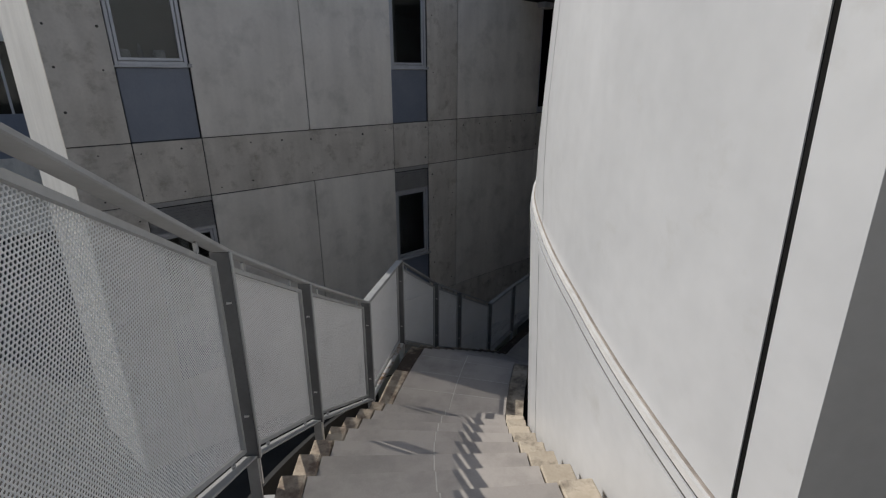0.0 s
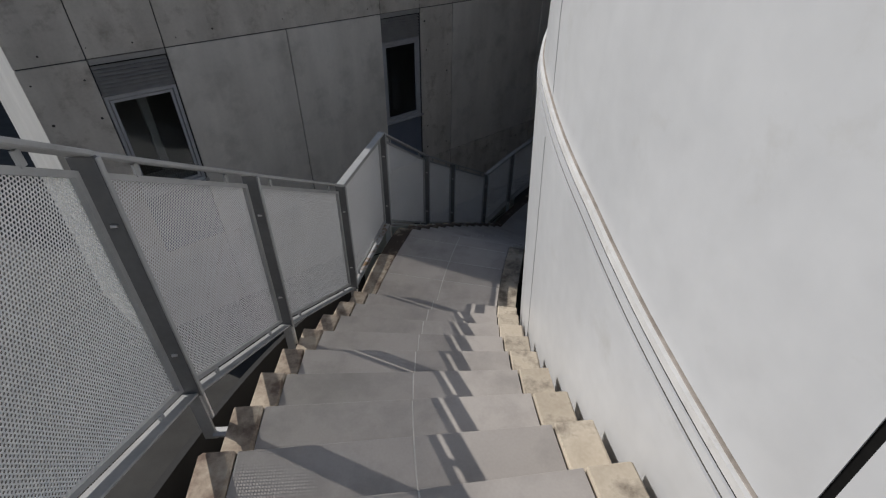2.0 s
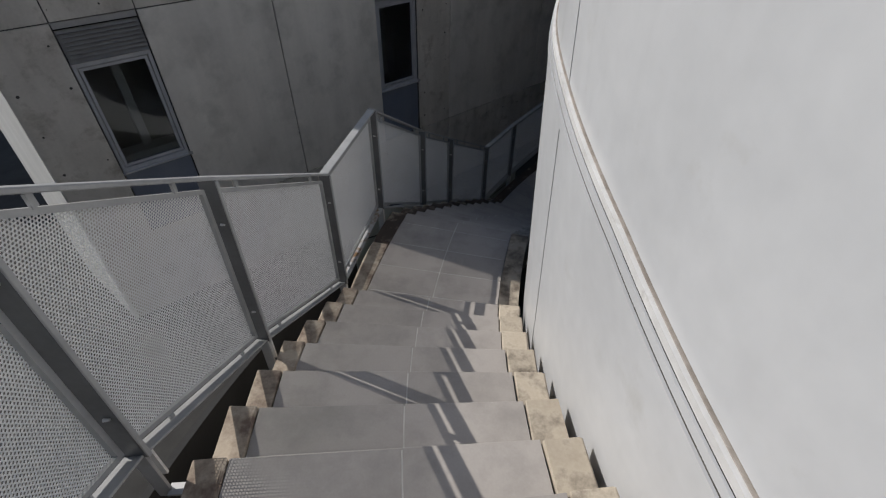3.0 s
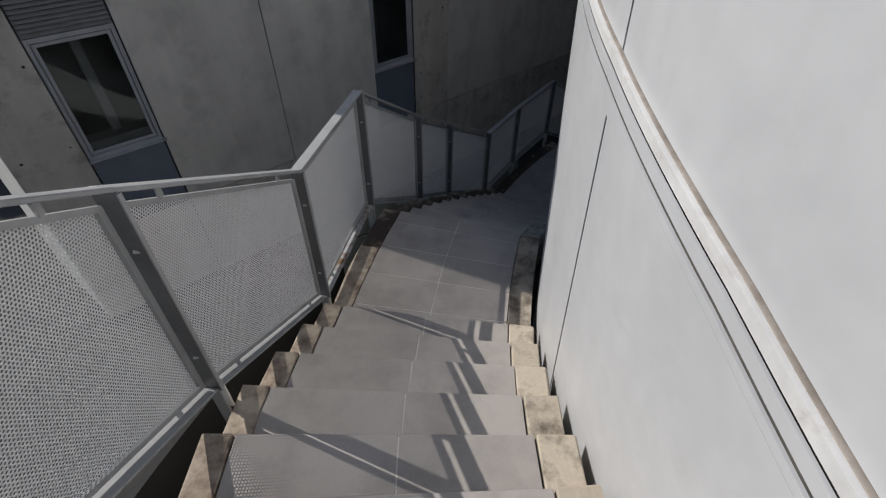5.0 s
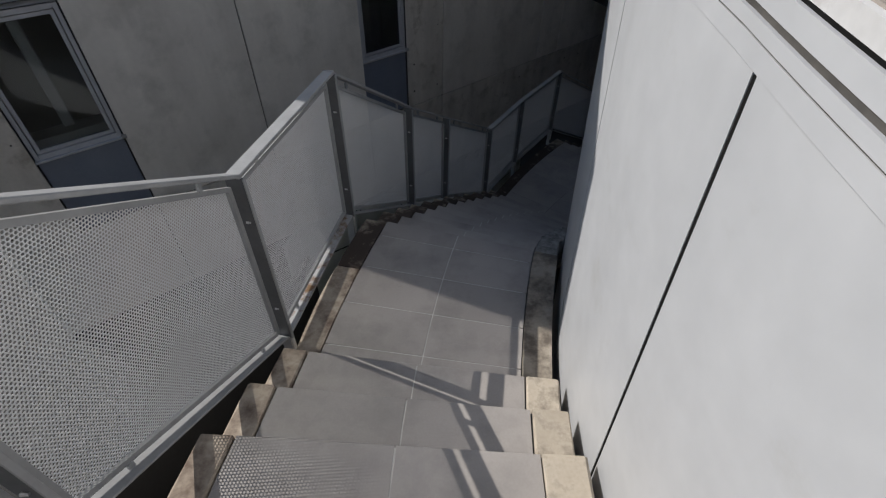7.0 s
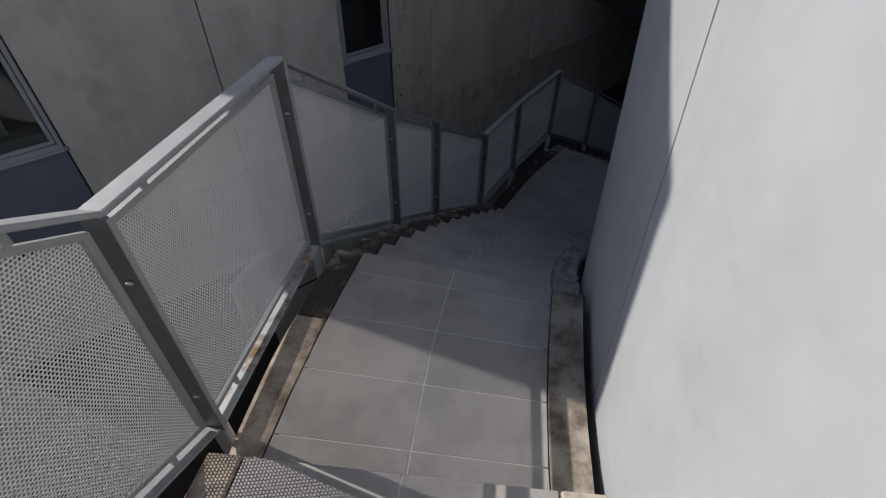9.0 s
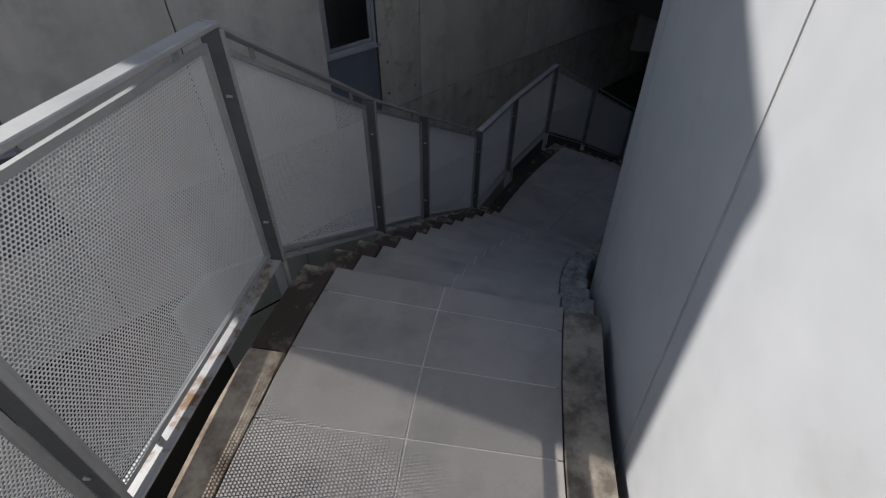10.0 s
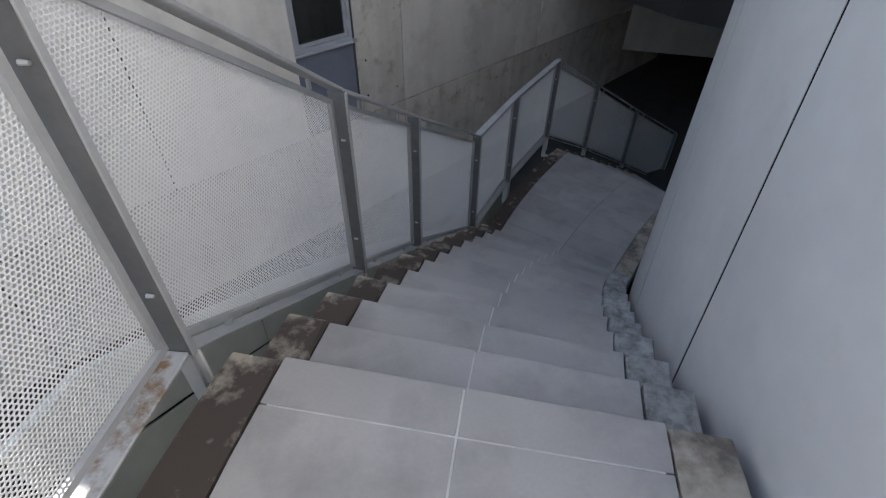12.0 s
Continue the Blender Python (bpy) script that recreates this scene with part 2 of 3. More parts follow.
def levels():
    """Each level of the stair: height, angle of its near edge (uphill), angle of its nosing, kind."""
    out = [(N_UP * RISER, nose_up(N_UP) - 19.0, nose_up(N_UP), "landing")]
    for k in range(N_UP - 1, 0, -1):
        out.append((k * RISER, nose_up(k + 1), nose_up(k), "step"))
    out.append((0.0, nose_up(1), nose_down(0), "landing"))
    for j in range(1, N_DOWN):
        out.append((-j * RISER, nose_down(j - 1), nose_down(j), "step"))
    out.append((LAND2, nose_down(N_DOWN - 1), NOSE3, "landing"))
    for j in range(1, N_LAST):
        out.append((LAND2 - j * RISER, NOSE3 + 1.81 * (j - 1), NOSE3 + 1.81 * j, "step"))
    return out


# ---------------------------------------------------------------- ground and closing parts
GROUND = LAND2 - N_LAST * RISER - 0.35
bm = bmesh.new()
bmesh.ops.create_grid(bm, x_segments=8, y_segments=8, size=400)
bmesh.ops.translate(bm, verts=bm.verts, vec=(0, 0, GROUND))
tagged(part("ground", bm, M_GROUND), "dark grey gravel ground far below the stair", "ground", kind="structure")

# unseen pale slab behind the stair head, added to bounce sunlight to the facade
bm = bmesh.new()
box(bm, -40, 12, -60, at(9.3, nose_up(N_UP) - 19.0).y - 0.02, N_UP * RISER - 0.5, N_UP * RISER - 0.01)
M_BOUNCE = material("pale_bounce_surface", (0.5, 0.49, 0.47), (0.6, 0.59, 0.565), 0.9, big=0.5, fine=12, bump=0.2)
tagged(part("pavement", bm, M_BOUNCE), "unseen pale slab added to bounce light at the facade", "pavement", kind="structure")

# ---------------------------------------------------------------- the drum wall
drum = tagged(thing("wall_drum"), "tall curved wall clad in white painted metal panels", "wall", kind="structure")
A_END, A_FAR, DRUM_TOP = -12.05, 120.0, 6.8


def floor_level(a):
    """Height of the stair's slope at angle a."""
    return float(np.interp(a, (-13, 10, 16, 37, 50, 70), (1.96, 0.0, 0.0, LAND2, LAND2, LAND2 - 1.6)))


def r_wall(a, z):
    """The wall leans out over the stair and back again further up."""
    h = z - floor_level(a)
    return R_WALL + 0.047 * (min(h, 2.6) - 0.1) - 0.045 * max(0.0, h - 2.6)


def ledge(a):
    return float(np.interp(a, (-20, -10, -6, -2, 0, 5, 10, 40), (1.75, 1.965, 2.07, 2.185, 2.22, 2.3, 2.345, 2.42)))


def curved(o0, o1, a0, a1, z0, z1):
    """A piece of wall cladding between two offsets from the wall's face; heights are numbers or functions of the angle."""
    f0 = z0 if callable(z0) else (lambda a: z0)
    f1 = z1 if callable(z1) else (lambda a: z1)
    n = max(2, int(abs(a1 - a0) / 0.75))
    aa = [a0 + (a1 - a0) * i / n for i in range(n + 1)]
    bm = bmesh.new()
    rows = []
    for a in aa:
        zb, zt = f0(a), f1(a)
        cut = (0.0, 0.1, 0.2, 0.35, 1.0) if zt - zb > 1.0 else (0.0, 1.0)
        up = [zb + (zt - zb) * c for c in cut]
        rows.append([bm.verts.new(at(r_wall(a, z) + o, a, z)) for o, z in [(o1, z) for z in up] + [(o0, z) for z in reversed(up)]])
    for p, q in zip(rows[:-1], rows[1:]):
        m = len(p)
        for k in range(m):
            bm.faces.new((p[k], p[(k + 1) % m], q[(k + 1) % m], q[k]))
    bm.faces.new(rows[0]); bm.faces.new(rows[-1][::-1])
    bmesh.ops.recalc_face_normals(bm, faces=bm.faces)
    bm.normal_update()
    for f in bm.faces:
        f.smooth = True
    for e in bm.edges:
        e.smooth = e.calc_face_angle(3.0) < 0.5
    return bm


GAP = math.degrees(0.009 / R_WALL)
UP = -0.035                           # the upper cladding stands back by this
low_seams = [-19.9, -11.7, -3.5, 4.33, 12.2, 20.5, 28.7, 36.9, 45.1, 53.3, 61.5, 69.9, 90.0, 120.0]
for a0, a1 in zip(low_seams[:-1], low_seams[1:]):
    if a0 == -11.7:
        continue
    b0 = -11.7 if a0 == -3.5 else a0
    part("panel", curved(-0.06, 0.0, b0 + GAP, a1 - GAP, GROUND, lambda a: ledge(a) - 0.141), M_WHITE, drum)
up_seams = [A_END, -10.78, 4.9, 21.0, 37.0, 53.0, 69.0, 90.0, 120.0]
for a0, a1 in zip(up_seams[:-1], up_seams[1:]):
    g0 = 0.0 if a0 == A_END else (0.078 if a0 == -10.78 else GAP)
    g1 = 0.078 if a1 == -10.78 else GAP
    part("panel", curved(UP - 0.06, UP, a0 + g0, a1 - g1, lambda a: ledge(a) + 0.053, DRUM_TOP), M_WHITE, drum)
part("joint_backing", curved(UP - 0.14, UP - 0.07, A_END + 0.02, A_FAR, GROUND, DRUM_TOP - 0.02), M_BLACK, drum, "black joint backing")
for a in (4.33, 20.5, 28.7, 36.9, 45.1, 53.3):
    part("gasket", curved(-0.058, -0.003, a - GAP, a + GAP, GROUND, lambda a: ledge(a) - 0.141), M_BLACK, drum, "black joint gasket")
for a, g in ((-10.78, 0.078), (4.9, GAP), (21.0, GAP), (37.0, GAP)):
    part("gasket", curved(UP - 0.05, UP - 0.005, a - g, a + g, lambda a: ledge(a) + 0.053, DRUM_TOP), M_BLACK, drum, "black joint gasket")
part("sealant", curved(-0.05, -0.004, 12.2 - 0.085, 12.2 + 0.085, GROUND, lambda a: ledge(a) - 0.141), M_SEAL, drum, "grey sealant joint")
# the ledge between lower and upper cladding, in bands
for nm, o0, o1, z0, z1, mt in (
        ("ledge_band", -0.06, 0.005, -0.137, -0.093, M_WHITE),
        ("ledge_seam", -0.07, 0.002, -0.093, -0.087, M_GROOVE),
        ("ledge_lip", -0.06, 0.008, -0.087, -0.060, M_WHITE),
        ("ledge_groove", -0.07, -0.002, -0.060, -0.046, M_GROOVE),
        ("ledge_bead", -0.06, 0.001, -0.046, -0.003, M_WHITE),
        ("ledge_strip", -0.07, -0.009, -0.003, 0.006, M_BLACK),
        ("ledge_top", -0.12, -0.007, 0.006, 0.044, M_LEDGE),
        ("ledge_grime", UP - 0.05, UP + 0.010, 0.044, 0.049, M_RUST),
        ("ledge_gap", UP - 0.06, UP - 0.006, 0.049, 0.053, M_BLACK)):
    part(nm, curved(o0, o1, -19.9, A_FAR, (lambda a, h=z0: ledge(a) + h), (lambda a, h=z1: ledge(a) + h)), mt, drum)
part("roof", sector(0.5, R_WALL - 0.06, A_END, A_FAR, DRUM_TOP - 0.3, DRUM_TOP - 0.02, 60), M_CORE, drum)
# the return where the upper cladding ends, facing back up the stair
bm = bmesh.new()
low, high = (at(R_WALL + 0.047 * (z - floor_level(A_END) - 0.1) + UP - 0.002, A_END, z) for z in (GROUND, DRUM_TOP))
hull(bm, [low, low + Vector((6, -0.3, 0)), low + Vector((6, 0.2, 0)), low + Vector((0.004, 0.05, 0))],
     [high, high + Vector((6, -0.3, 0)), high + Vector((6, 0.2, 0)), high + Vector((0.004, 0.05, 0))])
part("return_panel", bm, M_RETURN, drum)

# unseen pale wall closing the start of the walk, added to bounce light
tagged(part("wall_bounce", boxed(-30, 14, -16, -15.5, 1.0, 14.0), M_BOUNCE), "unseen plain pale wall added behind to bounce light", "wall", kind="structure")

# ---------------------------------------------------------------- darkened end of the passage
MF = Matrix.Translation((0, 12.645, 0)) @ pose(0, 0, 0, 0, 0, 40.21) @ pose(0, 0, 0, 0.495, 0, 0) @ pose(0, 0, 0, 0, -0.795, 0)
# Assumed bridge block; it shuts out sky light and is coloured as shade.
ring = [(4.3, 15.9), (5.2, 13.2), (6.4, 11.6), (12.6, 12.0), (12.6, 22.0), (8.0, 19.25), (4.35, 16.15)]
bm = bmesh.new()
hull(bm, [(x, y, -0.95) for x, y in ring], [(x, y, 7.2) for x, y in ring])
tagged(part("wall_bridge", bm, M_SHADE), "assumed bridge block over the passage, near black for shade", "wall", kind="structure")
# Unseen slab added above to darken the far landing and passage.
near = [at(8.45, 43.0 + 6 * i) for i in range(6)]
far = [MF @ Vector((u, -0.01, 6.0)) for u in (9.5, 6.0, 2.8)]
ring = [(p.x, p.y) for p in near + far]
bm = bmesh.new()
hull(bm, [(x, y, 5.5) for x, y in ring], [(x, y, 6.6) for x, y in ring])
tagged(part("ceiling", bm, M_SHADE), "unseen slab added overhead to darken the passage", "ceiling", kind="structure")
# End walls coloured near black for shade; the side one is unseen.
tagged(part("wall_end", boxed(5.0, 14.0, 20.6, 20.9, GROUND, 0.5), M_SHADE), "end wall of the passage, near black for shade", "wall", kind="structure")
tagged(part("wall_side", boxed(12.6, 12.9, 10.0, 21.0, GROUND, 0.5), M_SHADE), "unseen side wall added to keep light out", "wall", kind="structure")
beam = part("wall_beam", boxed(0.0, 4.6, 0.0, 0.25, -3.2, -2.0, 0.01), M_BEAM)
beam.matrix_basis = pose(6.9, 18.6, 0, 0, 0, -20)
tagged(beam, "grey beam face over the dark lower opening", "wall", kind="structure")

# ---------------------------------------------------------------- facade of the concrete building
facade = tagged(thing("wall_facade", MF), "shaded grey concrete building facade with recessed joints", "wall", kind="structure")
U = dict(cor=-7.74, w1l=-6.835, w1r=-5.726, j1=-3.615, w2l=-1.507, w2r=-0.458, j2=0.497, e=3.72, f=4.55, end=12.0)
V = dict(base=GROUND - 0.4, jl=-2.22, wb=-0.98, lb=0.84, bb=1.424, bt=2.494, sill=3.724, wt=6.3, top=7.33)
J = 0.009


def panel(u0, u1, v0, v1, mat, y0=0.0, thick=0.22, name="concrete_panel", w=0.006):
    return part(name, boxed(u0 + J, u1 - J, y0, y0 + thick, v0 + J, v1 - J, w), mat, facade, local=True)


cols = [("cor", "w1l", M_ROUGH), ("w1r", "j1", M_PANEL), ("j1", "w2l", M_PANEL), ("w2r", "j2", M_ROUGH), ("j2", "e", M_PANEL), ("f", "end", M_PANEL)]
for a, b, mt in cols:
    panel(U[a], U[b], V["bt"], V["top"], mt)
    panel(U[a], U[b], V["jl"], V["bb"], mt)
for a, b in (("cor", "w1l"), ("w1l", "w1r"), ("w1r", "w2l"), ("w2l", "w2r"), ("w2r", "j2"), ("j2", "e"), ("e", "end")):
    panel(U[a], U[b], V["bb"], V["bt"], M_ROUGH, y0=0.004)
for a, b in (("cor", "w1r"), ("w1r", "w2l"), ("w2l", "j2"), ("j2", "e"), ("e", "end")):
    panel(U[a], U[b], V["base"], V["jl"], M_ROUGH, y0=0.002)
panel(U["e"], U["f"], V["jl"], V["bb"], M_PANEL)
panel(U["w1l"], U["w1r"], V["wt"], V["top"], M_PANEL)
panel(U["w2l"], U["w2r"], V["wt"], V["top"], M_PANEL)
panel(U["e"], U["f"], V["wt"], V["top"], M_PANEL)
# the dark backing that shows in the joints, left out behind the windows
bm = bmesh.new()
for u0, u1 in ((U["cor"] + 0.02, U["w1l"]), (U["w1r"], U["w2l"]), (U["w2r"], U["e"]), (U["f"], U["end"])):
    box(bm, u0, u1, 0.03, 0.28, V["base"], V["top"] - 0.02)
for u0, u1 in ((U["w1l"], U["w1r"]), (U["w2l"], U["w2r"]), (U["e"], U["f"])):
    for v0, v1 in ((V["base"], V["jl"]), (V["bb"], V["bt"]), (V["wt"], V["top"] - 0.02)):
        box(bm, u0, u1, 0.031, 0.28, v0, v1)
part("joint_backing", bm, M_JOINT, facade, local=True)
part("parapet", boxed(U["cor"], U["end"], -0.01, 0.5, V["top"], V["top"] + 0.1, 0.01), M_ROUGH, facade, local=True)
part("body_wall", boxed(U["cor"] + 0.4, U["end"], 4.0, 4.3, V["base"], V["top"]), M_CORE, facade, local=True)
part("side_wall", boxed(U["cor"] + 0.12, U["cor"] + 0.4, 0.3, 4.0, V["base"], V["top"] - 0.05), M_CORE, facade, local=True)
part("roof", boxed(U["cor"] + 0.1, U["end"], 0.3, 4.3, V["top"] - 0.3, V["top"] - 0.05), M_CORE, facade, local=True)
# form-tie holes in the board-marked parts
bm = bmesh.new()
spots = []
for u0, u1 in ((U["cor"], U["w1l"]), (U["w2r"], U["j2"])):
    for v in np.arange(V["jl"] + 0.3, V["top"], 0.62):
        if V["bb"] - 0.1 < v < V["bt"] + 0.1:
            continue
        spots += [(u0 + 0.14, v), (u1 - 0.14, v)]
for u in np.arange(U["cor"] + 0.35, U["end"], 0.62):
    spots += [(u, V["bb"] + 0.16), (u + 0.05, V["bt"] - 0.16)]
    spots += [(u, V["jl"] - 0.3)]
for u, v in spots:
    if random.random() < 0.4:
        continue
    u += random.uniform(-0.03, 0.03); v += random.uniform(-0.03, 0.03)
    r = random.uniform(0.008, 0.024)
    ring = [(u + r * math.cos(k * math.pi / 4), v + r * math.sin(k * math.pi / 4)) for k in range(8)]
    hull(bm, [(x, 0.02, z) for x, z in ring], [(x, -0.003, z) for x, z in ring])
tagged(part("tie_hole", bm, M_HOLE, facade, local=True), kind="stuff")

# return wall on the sunny side of the corner
corner = MF @ Vector((U["cor"], 0, 0))
side = Vector((-0.77, 0.638, 0))
bm = bmesh.new()
c0 = Vector((corner.x, corner.y, 0))
inward = Vector((-0.645, 0.764, 0))
ring = [c0 + inward * 0.01, c0 + side * 2.3, c0 + side * 2.3 + inward * 0.4, c0 + inward * 0.4 + Vector((0.3, 0.25, 0))]
hull(bm, [(p.x, p.y, GROUND - 0.3) for p in ring], [(p.x, p.y, 7.3) for p in ring])
tagged(part("wall_return", bm, M_PLASTER), "white sunlit return wall at the building corner", "wall", kind="structure")

# far wing beyond the return wall
wing = tagged(thing("wall_wing", pose(-22.5, 23.0, 0, 0, 0, 38)), "far shaded concrete wing with a dark window band", "wall", kind="structure")
part("concrete_panel", boxed(-7, 7, 0, 0.4, 5.2, 12.0), M_PANEL, wing, local=True)
part("concrete_panel", boxed(-7, 7, 0, 0.4, GROUND, -0.2), M_PANEL, wing, local=True)
part("infill_panel", boxed(-7, 7, 0.06, 0.3, -0.2, 1.9), M_BLUE, wing, local=True)
part("pane", boxed(-7, 7, 0.1, 0.14, 1.9, 5.2), M_GLASS, wing, local=True)
part("room_lining", boxed(-7, 7, 1.2, 1.4, -0.3, 5.4), M_SHADE, wing, local=True)
for u in np.arange(-6.0, 7.0, 2.0):
    part("mullion", boxed(u - 0.05, u + 0.05, 0.05, 0.16, 1.9, 5.2), M_FRAME, wing, local=True)

# small wall lamp beside the tall window
lamp = tagged(thing("wall_lamp", MF @ Matrix.Translation((3.62, 0, 5.3))), "small grey box lamp fixed to the concrete wall", "lamp")
part("housing", boxed(-0.22, 0.2, -0.3, -0.04, 0.02, 0.26, 0.03, 2), M_FRAME, lamp, local=True)
part("arm", boxed(-0.04, 0.04, -0.05, 0.0, 0.08, 0.2, 0.005), M_LOUVRE, lamp, local=True)
part("lens", boxed(-0.18, 0.16, -0.27, -0.07, 0.0, 0.022, 0.004), M_CUP, lamp, local=True)

# windows with louvre and infill panel
def window(name, u0, u1, v0, v1, louvre=None, infill=None, label="", curtain=False):
    win = tagged(thing(name, MF), label, "window", kind="structure")
    y = 0.05
    fw = 0.065
    bm = bmesh.new()
    for x0, x1, z0, z1 in ((u0 + 0.01, u0 + fw, v0, v1), (u1 - fw, u1 - 0.01, v0, v1), (u0 + fw, u1 - fw, v0, v0 + fw), (u0 + fw, u1 - fw, v1 - fw, v1)):
        box(bm, x0, x1, y, y + 0.09, z0, z1)
    soften(bm, 0.004)
    part("window_frame", bm, M_FRAME, win, local=True)
    bm = bmesh.new()
    s0, s1, t0, t1 = u0 + fw + 0.012, u1 - fw - 0.012, v0 + fw + 0.012, v1 - fw - 0.012
    for x0, x1, z0, z1 in ((s0, s0 + 0.045, t0, t1), (s1 - 0.045, s1, t0, t1), (s0 + 0.045, s1 - 0.045, t0, t0 + 0.045), (s0 + 0.045, s1 - 0.045, t1 - 0.045, t1)):
        box(bm, x0, x1, y + 0.02, y + 0.07, z0, z1)
    part("sash", bm, M_FRAME, win, local=True)
    pane = part("pane", boxed(s0 + 0.04, s1 - 0.04, y + 0.04, y + 0.048, t0 + 0.04, t1 - 0.04), M_GLASS, win, local=True)
    pane.visible_shadow = False
    part("sill", boxed(u0 - 0.01, u1 + 0.03, y - 0.045, y + 0.05, v0 - 0.03, v0, 0.004), M_FRAME, win, local=True)
    part("hinge", boxed(u1 - 0.03, u1 + 0.035, y - 0.06, y - 0.02, v0 - 0.025, v0 + 0.035, 0.004), M_LOUVRE, win, local=True)
    # the room behind
    bm = bmesh.new()
    box(bm, u0 - 0.3, u1 + 0.3, 1.7, 1.75, v0 - 0.4, v1 + 0.4)
    box(bm, u0 - 0.35, u0 - 0.3, 0.3, 1.75, v0 - 0.4, v1 + 0.4)
    box(bm, u1 + 0.3, u1 + 0.35, 0.3, 1.75, v0 - 0.4, v1 + 0.4)
    box(bm, u0 - 0.35, u1 + 0.35, 0.3, 1.75, v0 - 0.45, v0 - 0.4)
    box(bm, u0 - 0.35, u1 + 0.35, 0.3, 1.75, v1 + 0.4, v1 + 0.45)
    part("room_lining", bm, M_ROOM, win, local=True)
    if curtain:
        part("reveal_post", boxed(u0 + 0.52, u0 + 0.66, 0.5, 0.62, v0 + 0.02, v1, 0.01), M_CUP, win, local=True)
        part("inner_ledge", boxed(u0 + 0.05, u1 - 0.05, 0.3, 0.62, v0 - 0.05, v0 + 0.16, 0.01), M_CUP, win, local=True)
    if louvre:
        l0, l1 = louvre
        part("louvre_backing", boxed(u0 + 0.01, u1 - 0.01, 0.1, 0.14, l0, l1), M_BLACK, win, local=True)
        k = 8
        for i in range(k):
            z = l0 + 0.01 + (l1 - l0 - 0.02) * i / k
            h = (l1 - l0) / k
            bm = bmesh.new()
            hull(bm, [(u0 + 0.012, 0.02, z), (u0 + 0.012, 0.085, z + h * 0.6), (u0 + 0.012, 0.095, z + h * 0.6), (u0 + 0.012, 0.03, z - 0.004)],
                 [(u1 - 0.012, 0.02, z), (u1 - 0.012, 0.085, z + h * 0.6), (u1 - 0.012, 0.095, z + h * 0.6), (u1 - 0.012, 0.03, z - 0.004)])
            part("slat", bm, M_LOUVRE, win, local=True)
        part("louvre_head", boxed(u0 + 0.01, u1 - 0.01, 0.02, 0.1, l1, V["bb"] - 0.004, 0.004), M_LOUVRE, win, local=True)
    if infill:
        part("infill_panel", boxed(u0 + 0.012, u1 - 0.012, 0.055, 0.09, infill[0] + 0.01, infill[1] - 0.035, 0.004), M_BLUE, win, "blue-grey metal infill panel", local=True)
    return win


window("window_1", U["w1l"], U["w1r"], V["sill"], V["wt"], infill=(V["bt"], V["sill"]), label="grey framed upper window over a blue-grey panel")
window("window_2", U["w2l"], U["w2r"], V["sill"], V["wt"], infill=(V["bt"], V["sill"]), label="grey framed upper window over a blue-grey panel")
window("window_3", U["w1l"], U["w1r"], V["wb"], V["lb"], louvre=(V["lb"] + 0.01, V["bb"] - 0.09), infill=(V["jl"], V["wb"]), label="lower window with louvre above and pale post inside", curtain=True)
window("window_4", U["w2l"], U["w2r"], V["wb"], V["lb"], louvre=(V["lb"] + 0.01, V["bb"] - 0.09), infill=(V["jl"], V["wb"]), label="dark lower window with a louvre above it")
window("window_5", U["e"], U["f"], V["bt"] + 0.05, V["wt"], label="tall dark window beside the drum wall")



def lathe(profile, seg=20):
    bm = bmesh.new()
    rings = [[bm.verts.new((r * math.cos(2 * math.pi * k / seg), r * math.sin(2 * math.pi * k / seg), z)) for k in range(seg)] for r, z in profile]
    for p, q in zip(rings[:-1], rings[1:]):
        for k in range(seg):
            bm.faces.new((p[k], p[(k + 1) % seg], q[(k + 1) % seg], q[k]))
    bm.faces.new(rings[0][::-1]); bm.faces.new(rings[-1])
    return bm


shelf = tagged(thing("shelf", MF @ Matrix.Translation((-6.28, 0.42, V["sill"] + 0.08))), "pale shelf board behind the upper window", "shelf")
part("board", boxed(-0.5, 0.5, -0.14, 0.2, -0.03, 0.0, 0.004), M_CUP, shelf, local=True)
part("upright", boxed(-0.5, 0.5, 0.16, 0.2, -0.5, -0.03), M_ROOM, shelf, local=True)
for du in (-0.33, 0.2):
    cup = tagged(part("cup", lathe([(0.05, 0.0), (0.085, 0.02), (0.1, 0.1), (0.09, 0.16), (0.07, 0.18), (0.065, 0.17), (0.08, 0.1), (0.04, 0.03)]), M_CUP, smooth=True), "round white bowl on the window shelf", "bowl", group="bowls on the shelf")
    cup.matrix_basis = MF @ Matrix.Translation((-6.28 + du, 0.42, V["sill"] + 0.08))
bottle = tagged(part("bottle", lathe([(0.045, 0.0), (0.05, 0.02), (0.05, 0.16), (0.02, 0.22), (0.018, 0.28), (0.01, 0.285)]), M_LOUVRE, smooth=True), "dark bottle between bowls on the shelf", "bottle")
bottle.matrix_basis = MF @ Matrix.Translation((-6.36, 0.46, V["sill"] + 0.08))

# ---------------------------------------------------------------- the guard rail
POSTS = [(-13.2, 3.565), (-4.1, 2.655), (1.75, 2.05), (9.2, 1.28), (16.3, 1.26), (23.7, 0.43), (28.9, -0.10), (36.4, -0.86), (43.2, -0.91), (51.2, -0.925), (58.5, -1.65), (66.0, -2.45), (73.0, -3.2)]
HIGH = 1.18
guard = tagged(thing("guard_rail", Matrix.Translation(at(r_post(9.17), 9.17, 0))), "grey steel stair guard with perforated metal panels", "railing")


